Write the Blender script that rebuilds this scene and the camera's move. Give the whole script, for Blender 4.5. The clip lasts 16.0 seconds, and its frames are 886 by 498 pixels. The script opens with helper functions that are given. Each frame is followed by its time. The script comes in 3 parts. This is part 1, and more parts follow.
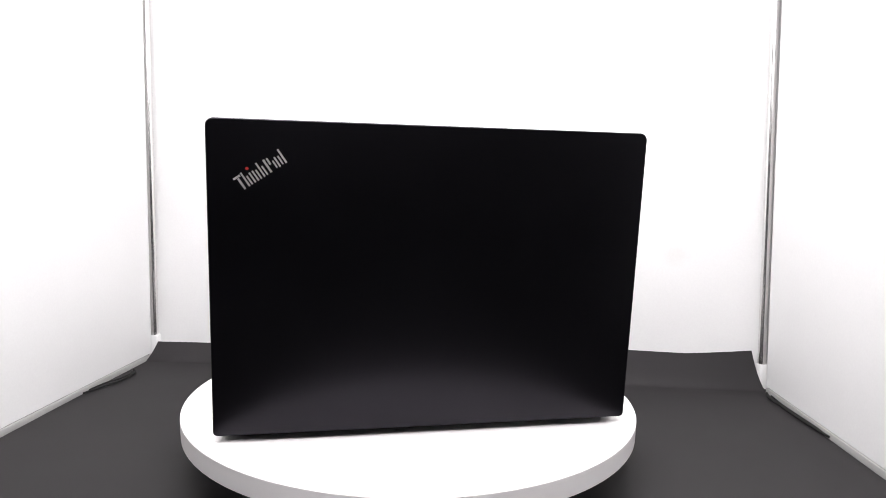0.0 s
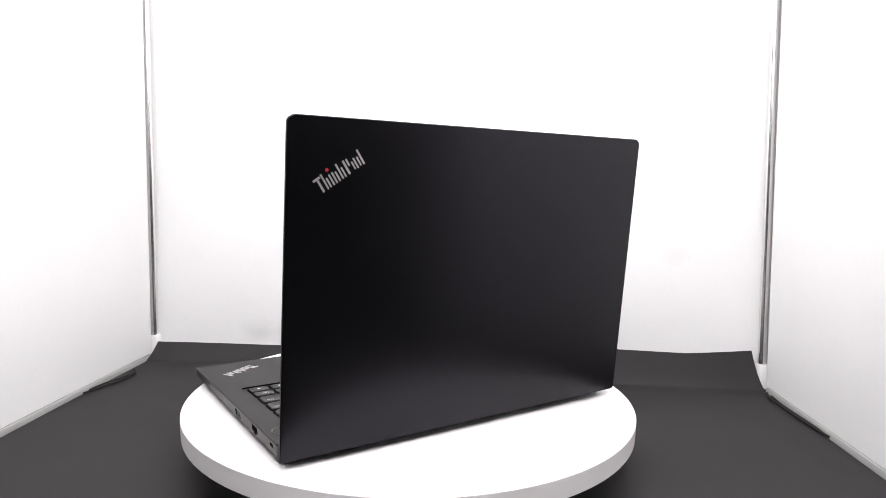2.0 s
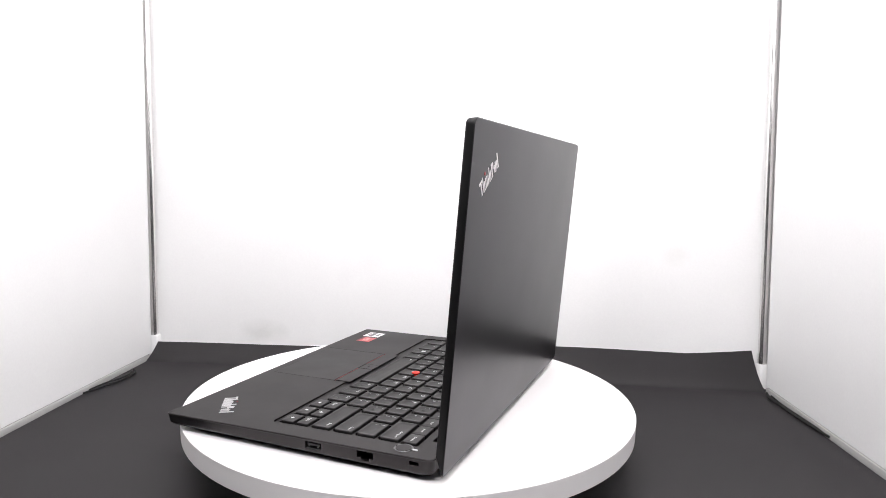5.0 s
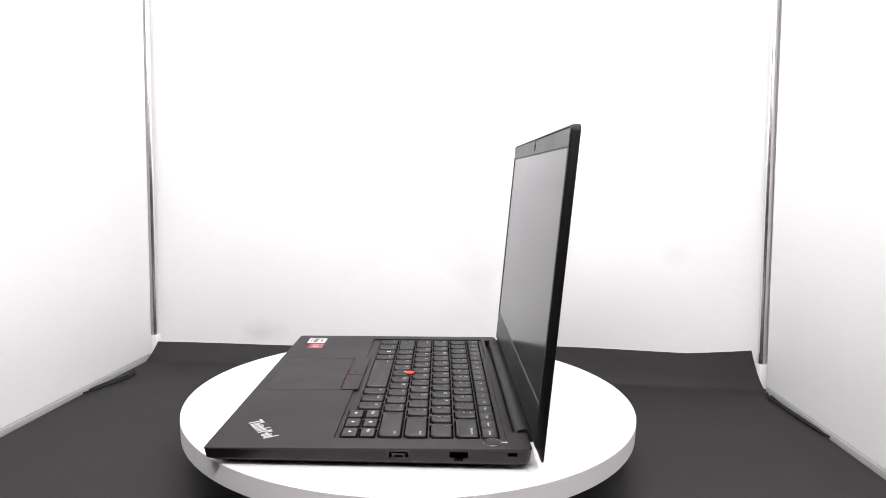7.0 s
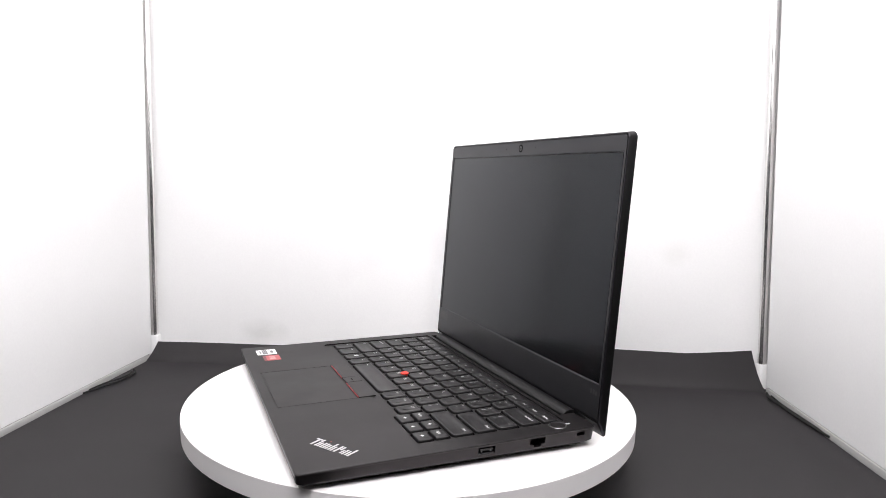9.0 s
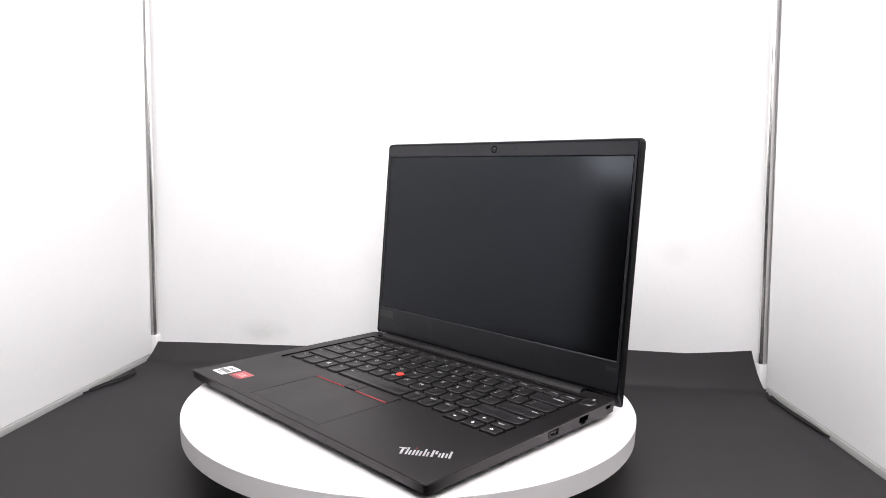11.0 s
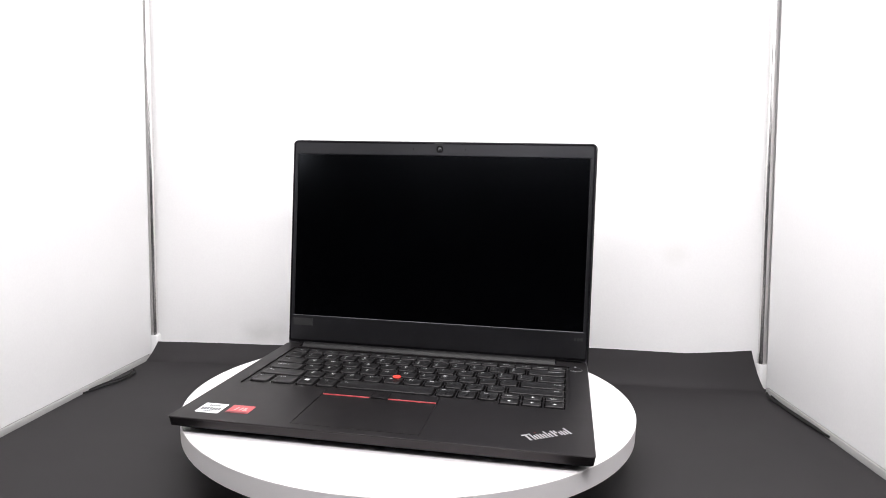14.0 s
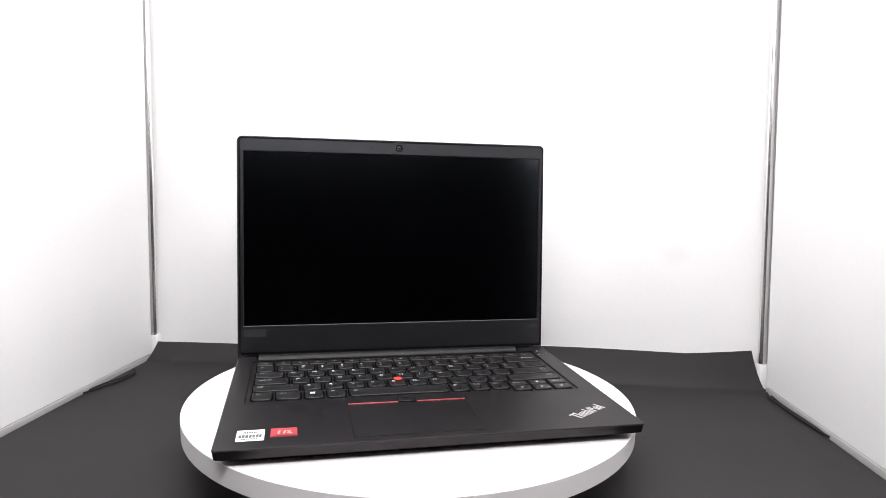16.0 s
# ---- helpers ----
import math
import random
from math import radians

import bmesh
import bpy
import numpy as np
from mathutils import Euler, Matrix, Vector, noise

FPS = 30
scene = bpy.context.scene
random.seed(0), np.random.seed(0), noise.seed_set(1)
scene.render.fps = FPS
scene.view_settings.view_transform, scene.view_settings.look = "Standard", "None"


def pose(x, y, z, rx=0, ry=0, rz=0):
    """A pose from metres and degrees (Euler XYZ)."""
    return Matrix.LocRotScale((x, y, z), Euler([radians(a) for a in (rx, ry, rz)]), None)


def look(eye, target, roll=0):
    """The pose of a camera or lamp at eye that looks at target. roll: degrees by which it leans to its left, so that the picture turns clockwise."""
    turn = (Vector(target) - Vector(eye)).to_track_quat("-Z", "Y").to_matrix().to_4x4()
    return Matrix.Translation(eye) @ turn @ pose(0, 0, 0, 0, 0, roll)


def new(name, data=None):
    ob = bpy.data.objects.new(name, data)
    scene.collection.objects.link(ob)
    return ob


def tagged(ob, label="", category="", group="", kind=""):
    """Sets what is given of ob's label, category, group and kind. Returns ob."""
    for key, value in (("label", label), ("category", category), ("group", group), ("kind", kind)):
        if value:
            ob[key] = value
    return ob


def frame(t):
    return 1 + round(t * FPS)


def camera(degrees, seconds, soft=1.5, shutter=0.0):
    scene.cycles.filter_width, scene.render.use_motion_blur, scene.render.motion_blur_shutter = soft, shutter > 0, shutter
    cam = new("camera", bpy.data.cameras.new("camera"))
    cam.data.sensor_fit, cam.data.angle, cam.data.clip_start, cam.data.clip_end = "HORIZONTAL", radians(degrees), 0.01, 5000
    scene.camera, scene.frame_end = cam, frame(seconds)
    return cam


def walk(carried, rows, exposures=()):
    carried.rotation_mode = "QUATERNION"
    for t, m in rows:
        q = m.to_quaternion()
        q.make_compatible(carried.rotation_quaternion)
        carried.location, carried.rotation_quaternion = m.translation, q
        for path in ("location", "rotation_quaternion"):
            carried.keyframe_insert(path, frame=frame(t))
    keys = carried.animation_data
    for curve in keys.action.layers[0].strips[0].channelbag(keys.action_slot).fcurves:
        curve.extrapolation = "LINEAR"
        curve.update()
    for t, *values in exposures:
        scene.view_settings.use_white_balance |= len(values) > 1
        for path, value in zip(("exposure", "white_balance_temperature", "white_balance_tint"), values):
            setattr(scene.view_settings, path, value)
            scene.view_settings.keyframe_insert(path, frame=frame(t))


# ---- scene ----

# ---- camera, on a fixed stand in front of the open light box ----
EYE = Vector((0.0, -0.60145, 0.20229))
WAY = Vector((0.04294, 0.99323, -0.10793))
cam = camera(67.62, 16.0, 0.7)
HELD = look(EYE, EYE + WAY, 1.306)
walk(cam, [(0.0, HELD), (16.0, HELD)])

# ---- world and lights: a dim room, and the LED bars under the box's roof ----
FLOOR = -0.055          # the table under the box; 0 is the top of the turning disc
ROOF = 0.66
world = bpy.data.worlds.new("room_air")
scene.world = world
world.use_nodes = True
world.node_tree.nodes["Background"].inputs["Color"].default_value = (0.9, 0.95, 1.0, 1)
world.node_tree.nodes["Background"].inputs["Strength"].default_value = 0.02
scene.view_settings.exposure = 0.0


def led_bar(x, y, length, depth, watts, turn):
    lamp = bpy.data.lights.new("led_bar", "AREA")
    lamp.shape, lamp.size, lamp.size_y = "RECTANGLE", length, depth
    lamp.energy, lamp.color = watts, (1.0, 0.975, 0.988)
    ob = new("led_bar", lamp)
    ob.matrix_world = pose(x, y, ROOF - 0.03, turn, 0, -8.2)
    return ob


led_bar(0.03, 0.06, 0.66, 0.05, 2.35, 0)
led_bar(0.01, -0.15, 0.68, 0.05, 2.65, 0)
led_bar(0.00, -0.50, 0.66, 0.05, 6.2, 0)


def led_clip(x, y, z, aim, watts):
    lamp = bpy.data.lights.new("led_clip", "AREA")
    lamp.shape, lamp.size, lamp.size_y = "RECTANGLE", 0.09, 0.05
    lamp.energy, lamp.color = watts, (1.0, 0.975, 0.988)
    new("led_clip", lamp).matrix_world = look((x, y, z), aim)


# small lights on the front edges of the side walls
led_clip(-0.398, -0.155, 0.305, (0.3, 0.1, 0.15), 0.10)
led_clip(0.372, -0.215, 0.320, (-0.3, 0.1, 0.15), 0.08)

# ---- materials ----


def shader(name):
    m = bpy.data.materials.new(name)
    m.use_nodes = True
    return m, m.node_tree, m.node_tree.nodes["Principled BSDF"]


def put(tree, socket, value):
    if isinstance(value, bpy.types.NodeSocket):
        tree.links.new(value, socket)
    else:
        socket.default_value = value


def noise_at(tree, scale, detail=4.0, stretch=(1, 1, 1), rough=0.5):
    co = tree.nodes.new("ShaderNodeTexCoord")
    mp = tree.nodes.new("ShaderNodeMapping")
    mp.inputs["Scale"].default_value = stretch
    no = tree.nodes.new("ShaderNodeTexNoise")
    no.inputs["Scale"].default_value = scale
    no.inputs["Detail"].default_value = detail
    no.inputs["Roughness"].default_value = rough
    tree.links.new(co.outputs["Object"], mp.inputs["Vector"])
    tree.links.new(mp.outputs["Vector"], no.inputs["Vector"])
    return no.outputs["Fac"]


def ramp(tree, fac, stops):
    r = tree.nodes.new("ShaderNodeValToRGB")
    e = r.color_ramp.elements
    while len(e) < len(stops):
        e.new(0.5)
    for el, (p, c) in zip(e, stops):
        el.position, el.color = p, (*c, 1) if len(c) == 3 else c
    tree.links.new(fac, r.inputs["Fac"])
    return r.outputs["Color"]


def grey(v):
    return (v, v, v)


def surface(name, dark, light, rough=(0.4, 0.5), metal=0.0, coarse=6.0, fine=900.0, bump=0.05, spec=0.5, dist=0.0005, stretch=(1, 1, 1), sheen=(1, 1, 1)):
    """A surface with broad mottling of colour and gloss and a fine grain in relief."""
    m, t, b = shader(name)
    broad = noise_at(t, coarse, 5, stretch)
    grain = noise_at(t, fine, 3, stretch)
    mix = t.nodes.new("ShaderNodeMath")
    mix.operation = "MULTIPLY_ADD"
    mix.inputs[1].default_value = 0.35
    t.links.new(grain, mix.inputs[0])
    half = t.nodes.new("ShaderNodeMath")
    half.operation = "MULTIPLY"
    half.inputs[1].default_value = 0.65
    t.links.new(broad, half.inputs[0])
    t.links.new(half.outputs[0], mix.inputs[2])
    put(t, b.inputs["Base Color"], ramp(t, mix.outputs[0], [(0.3, dark), (0.7, light)]))
    put(t, b.inputs["Roughness"], ramp(t, broad, [(0.3, grey(rough[0])), (0.7, grey(rough[1]))]))
    b.inputs["Metallic"].default_value = metal
    b.inputs["Specular IOR Level"].default_value = spec
    b.inputs["Specular Tint"].default_value = (*sheen, 1.0)
    if bump:
        bp = t.nodes.new("ShaderNodeBump")
        bp.inputs["Strength"].default_value = bump
        bp.inputs["Distance"].default_value = dist
        t.links.new(grain, bp.inputs["Height"])
        t.links.new(bp.outputs["Normal"], b.inputs["Normal"])
    return m


WALL_WHITE = surface("white_box_lining", (0.757, 0.754, 0.753), (0.817, 0.814, 0.813), (0.5, 0.62), coarse=5, fine=420, bump=0.10, spec=0.4, dist=0.0006)
TRIM_GREY = surface("dull_aluminium_hem", (0.36, 0.355, 0.35), (0.44, 0.435, 0.43), (0.36, 0.48), metal=0.3, coarse=30, fine=800, bump=0.02)
CAP_WHITE = surface("white_cap_plastic", (0.76, 0.76, 0.76), (0.82, 0.82, 0.82), (0.3, 0.42), coarse=40, fine=900)
CHROME = surface("chromed_tube", (0.80, 0.785, 0.78), (0.88, 0.865, 0.86), (0.20, 0.27), metal=1.0, coarse=30, fine=600, bump=0.02)
SHEET = surface("black_backdrop_sheet", (0.045, 0.042, 0.044), (0.058, 0.0535, 0.0565), (0.5, 0.62), coarse=7, fine=1100, bump=0.12, spec=0.35)
DISC_WHITE = surface("white_disc_laminate", (0.82, 0.80, 0.80), (0.86, 0.84, 0.84), (0.32, 0.42), coarse=12, fine=1500, bump=0.02)
STAND_WHITE = surface("white_stand_plastic", (0.62, 0.61, 0.61), (0.68, 0.67, 0.67), (0.4, 0.5), coarse=15, fine=1200)
ROOM_DARK = surface("dark_room_paint", (0.025, 0.025, 0.027), (0.035, 0.035, 0.037), (0.7, 0.8), coarse=1.5, fine=90)
LID_BLACK = surface("soft_black_lid_coating", (0.0005, 0.00045, 0.0006), (0.0008, 0.00075, 0.0010), (0.285, 0.315), coarse=14, fine=160.0, bump=0.0, dist=0.0002, spec=0.35, sheen=(0.90, 0.86, 1.0))
EDGE_BLACK = surface("matt_black_lid_edge", (0.0012, 0.0011, 0.0013), (0.0018, 0.0017, 0.0019), (0.50, 0.58), coarse=14, fine=160.0, bump=0.0, spec=0.19)
DECK_BLACK = surface("soft_black_deck_plastic", (0.0030, 0.0026, 0.0028), (0.0042, 0.0037, 0.0040), (0.42, 0.48), spec=0.35, sheen=(1.0, 0.92, 0.95), coarse=16, fine=160.0, bump=0.0, dist=0.0002)
BEZEL_BLACK = surface("black_bezel_plastic", (0.0036, 0.0034, 0.0041), (0.0048, 0.0046, 0.0054), (0.36, 0.42), coarse=18, fine=160.0, bump=0.0, dist=0.0002, spec=0.52, sheen=(0.92, 0.93, 1.0))
KEY_BLACK = surface("black_key_plastic", (0.0036, 0.0034, 0.0037), (0.0052, 0.0050, 0.0053), (0.42, 0.48), coarse=60, fine=3000, bump=0.0, dist=0.0002, spec=0.46, sheen=(1.0, 0.96, 0.98))
WELL_BLACK = surface("black_key_well", (0.0008, 0.0008, 0.0008), (0.0015, 0.0015, 0.0015), (0.7, 0.8), spec=0.08, coarse=60, fine=2000)
PAD_BLACK = surface("smooth_black_touchpad", (0.0030, 0.0026, 0.0028), (0.0042, 0.0037, 0.0040), (0.40, 0.46), spec=0.35, sheen=(1.0, 0.92, 0.95), coarse=25, fine=160.0, bump=0.0)
PANEL_BLACK = surface("matt_display_panel", (0.0001, 0.0001, 0.0002), (0.0002, 0.0002, 0.0004), (0.16, 0.18), spec=0.40, coarse=10, fine=900, bump=0.0, sheen=(0.80, 0.88, 1.0))
PORT_BLACK = surface("port_black_plastic", (0.004, 0.004, 0.004), (0.007, 0.007, 0.007), (0.5, 0.6), coarse=90, fine=2000)
PORT_METAL = surface("port_steel", (0.16, 0.16, 0.16), (0.24, 0.24, 0.24), (0.3, 0.4), metal=1.0, coarse=200, fine=3000)
BRUSHED = surface("brushed_silver_inlay", (0.56, 0.56, 0.57), (0.64, 0.64, 0.65), (0.34, 0.42), metal=0.6, coarse=150, fine=900, bump=0.0)
POLISHED = surface("polished_silver_inlay", (0.84, 0.82, 0.82), (0.92, 0.90, 0.90), (0.285, 0.33), metal=0.84, coarse=150, fine=900, bump=0.0)
RED_DOT = surface("red_plastic_dot", (0.26, 0.016, 0.015), (0.34, 0.025, 0.022), (0.35, 0.45), coarse=300, fine=3000)
RED_CAP = surface("red_rubber_cap", (0.62, 0.028, 0.018), (0.72, 0.05, 0.03), (0.6, 0.75), coarse=300, fine=4000, bump=0.3)
RED_LINE = surface("red_button_line", (0.36, 0.045, 0.052), (0.44, 0.065, 0.07), (0.3, 0.4), coarse=200, fine=3000)
INK = surface("pale_key_ink", (0.66, 0.66, 0.67), (0.76, 0.76, 0.77), (0.5, 0.6), coarse=300, fine=4000, bump=0.0)
DIM_INK = surface("dim_grey_print", (0.017, 0.017, 0.018), (0.022, 0.022, 0.023), (0.35, 0.45), coarse=300, fine=4000, bump=0.0)
PAPER_WHITE = surface("white_sticker_film", (0.70, 0.70, 0.70), (0.78, 0.78, 0.78), (0.3, 0.4), coarse=120, fine=3000, bump=0.02)
STICKER_RED = surface("red_sticker_film", (0.36, 0.040, 0.048), (0.42, 0.055, 0.062), (0.3, 0.4), coarse=120, fine=3000, bump=0.02)
STICKER_PALE = surface("pale_pink_sticker_print", (0.52, 0.33, 0.31), (0.60, 0.40, 0.37), (0.3, 0.4), coarse=200, fine=3000, bump=0.0)
STICKER_GREY = surface("grey_sticker_print", (0.06, 0.065, 0.07), (0.11, 0.115, 0.12), (0.35, 0.45), coarse=200, fine=3000, bump=0.0)
STICKER_DARK = surface("maroon_sticker_print", (0.10, 0.015, 0.02), (0.15, 0.02, 0.03), (0.35, 0.45), coarse=200, fine=3000, bump=0.0)
LENS_GLASS = surface("dark_camera_glass", (0.004, 0.004, 0.006), (0.008, 0.008, 0.01), (0.05, 0.1), coarse=200, fine=3000, bump=0.0)
TRIM_DARK = surface("dark_grey_ring", (0.06, 0.06, 0.065), (0.09, 0.09, 0.095), (0.35, 0.45), coarse=200, fine=2000, bump=0.0)
DIM_METAL = surface("dark_polished_ring", (0.10, 0.10, 0.105), (0.15, 0.15, 0.155), (0.25, 0.35), metal=1.0, coarse=200, fine=2000, bump=0.0)
HINGE_BLACK = surface("satin_black_hinge_cover", (0.0045, 0.0043, 0.0046), (0.0062, 0.0059, 0.0063), (0.46, 0.52), spec=0.3, coarse=30, fine=1300, bump=0.0, dist=0.0002)
HOLE_BLACK = surface("matt_black_recess", (0.0015, 0.0015, 0.0015), (0.003, 0.003, 0.003), (0.8, 0.9), spec=0.08, coarse=90, fine=1500, bump=0.0)
RUBBER = surface("black_rubber", (0.008, 0.008, 0.008), (0.014, 0.014, 0.014), (0.6, 0.75), coarse=60, fine=1500, spec=0.25)


def smudged(base, stains):
    """A copy of a wall material with faint grey smudges, and rubbed stains at given places (x, z, breadth, height, depth)."""
    m = base.copy()
    m.name = "white_box_lining_smudged"
    t = m.node_tree
    b = t.nodes["Principled BSDF"]
    tone = b.inputs["Base Color"].links[0].from_socket

    def darken(colour, fac):
        mix = t.nodes.new("ShaderNodeMix")
        mix.data_type, mix.blend_type = "RGBA", "MULTIPLY"
        mix.inputs["Factor"].default_value = 1.0
        t.links.new(colour, mix.inputs["A"])
        t.links.new(fac, mix.inputs["B"])
        return mix.outputs["Result"]
    tone = darken(tone, ramp(t, noise_at(t, 4.2, 3), [(0.60, grey(1.0)), (0.74, (0.90, 0.89, 0.90))]))
    for x, z, wide, high, depth in stains:
        co = t.nodes.new("ShaderNodeTexCoord")
        mp = t.nodes.new("ShaderNodeMapping")
        mp.inputs["Location"].default_value = (-x / wide, 0, -z / high)
        mp.inputs["Scale"].default_value = (1 / wide, 0, 1 / high)
        ball = t.nodes.new("ShaderNodeTexGradient")
        ball.gradient_type = "SPHERICAL"
        rough = t.nodes.new("ShaderNodeMath")
        rough.operation = "MULTIPLY"
        t.links.new(co.outputs["Object"], mp.inputs["Vector"])
        t.links.new(mp.outputs["Vector"], ball.inputs["Vector"])
        t.links.new(ball.outputs["Fac"], rough.inputs[0])
        t.links.new(noise_at(t, 38, 4), rough.inputs[1])
        tone = darken(tone, ramp(t, rough.outputs[0], [(0.05, grey(1.0)), (0.45, (1 - depth, 1 - depth, 0.99 - depth))]))
    t.links.new(tone, b.inputs["Base Color"])
    return m


WALL_SMUDGED = smudged(WALL_WHITE, ((-0.205, -0.016, 0.045, 0.024, 0.15), (0.332, 0.114, 0.026, 0.024, 0.05)))

# ---- mesh helpers ----


def part(name, bm, material, parent=None, label="", m=None, smooth=40):
    """Links a bmesh as one mesh object, under a thing or a part."""
    bmesh.ops.recalc_face_normals(bm, faces=bm.faces)
    for f in bm.faces:
        f.smooth = len(f.verts) <= 4
    for e in bm.edges:
        if len(e.link_faces) == 2 and e.calc_face_angle(0) > radians(smooth):
            e.smooth = False
    me = bpy.data.meshes.new(name)
    bm.to_mesh(me)
    bm.free()
    me.materials.append(material)
    ob = new(name, me)
    if parent:
        ob.parent = parent
    if m is not None:
        ob.matrix_basis = m
    if label:
        tagged(ob, label)
    return ob


def box(bm, x0, x1, y0, y1, z0, z1, bevel=0.0, segments=2):
    r = bmesh.ops.create_cube(bm, size=1.0, matrix=Matrix.Translation(((x0 + x1) / 2, (y0 + y1) / 2, (z0 + z1) / 2)) @ Matrix.Diagonal((x1 - x0, y1 - y0, z1 - z0, 1)))
    if bevel:
        edges = {e for v in r["verts"] for e in v.link_edges}
        bmesh.ops.bevel(bm, geom=list(edges), offset=bevel, segments=segments, affect="EDGES", profile=0.5)
    return bm


def round_rect(x0, x1, y0, y1, radii, steps=6):
    """Points of a rectangle with rounded corners; radii from the far right corner, anticlockwise."""
    out = []
    for (cx, cy, start), r in zip(((x1, y1, 0), (x0, y1, 90), (x0, y0, 180), (x1, y0, 270)), radii):
        ox = cx - r if cx == x1 else cx + r
        oy = cy - r if cy == y1 else cy + r
        for i in range(steps + 1):
            a = radians(start + 90 * i / steps)
            out.append((ox + r * math.cos(a), oy + r * math.sin(a)))
    return out


def loft(bm, rings, cap=True):
    """Skins rings of equal count, each a list of 3D points."""
    rows = [[bm.verts.new(p) for p in ring] for ring in rings]
    for a, b in zip(rows, rows[1:]):
        for i in range(len(a)):
            j = (i + 1) % len(a)
            bm.faces.new((a[i], a[j], b[j], b[i]))
    if cap:
        bm.faces.new(rows[0])
        bm.faces.new(rows[-1])
    return bm


def turned(bm, profile, steps=96, closed=False):
    """Turns (radius, height) points about the z axis."""
    rows = [[bm.verts.new((r * math.cos(2 * math.pi * i / steps), r * math.sin(2 * math.pi * i / steps), z)) for i in range(steps)] for r, z in profile]
    for a, b in zip(rows, rows[1:]):
        for i in range(steps):
            j = (i + 1) % steps
            bm.faces.new((a[i], a[j], b[j], b[i]))
    bm.faces.new(rows[0])
    bm.faces.new(rows[-1])
    return bm


def tube(bm, points, radius, sides=10):
    """A round bar along points."""
    pts = [Vector(p) for p in points]
    rows = []
    for i, p in enumerate(pts):
        way = (pts[min(i + 1, len(pts) - 1)] - pts[max(i - 1, 0)]).normalized()
        side = way.cross(Vector((0, 0, 1)))
        side = side.normalized() if side.length > 1e-4 else Vector((1, 0, 0))
        up = side.cross(way)
        rows.append([p + radius * (math.cos(2 * math.pi * k / sides) * side + math.sin(2 * math.pi * k / sides) * up) for k in range(sides)])
    return loft(bm, rows)


def slab(bm, corners, thick):
    """A board from its face's corners, given in order, thickened away along thick."""
    front = [Vector(c) for c in corners]
    return loft(bm, [front, [c + Vector(thick) for c in front]])


# ---- the light box: lining walls, roof, hems, tubes ----
LEFT_BACK, LEFT_WAY = Vector((-0.3614, 0.2857)), Vector((-0.1220, -1.0))
RIGHT_BACK, RIGHT_WAY = Vector((0.4395, 0.1761)), Vector((-0.0800, -1.0))
POLE_LEFT = (Vector((-0.3590, 0.316, FLOOR)), Vector((-0.3600, 0.316, ROOF)))
POLE_RIGHT = (Vector((0.4447, 0.201, FLOOR)), Vector((0.4190, 0.204, ROOF)))
BACK_L, BACK_R = Vector((-0.46, 0.338)), Vector((0.56, 0.192))


def lean(y_top):
    return y_top * (POLE_RIGHT[1].x - POLE_RIGHT[0].x) / (ROOF - FLOOR)


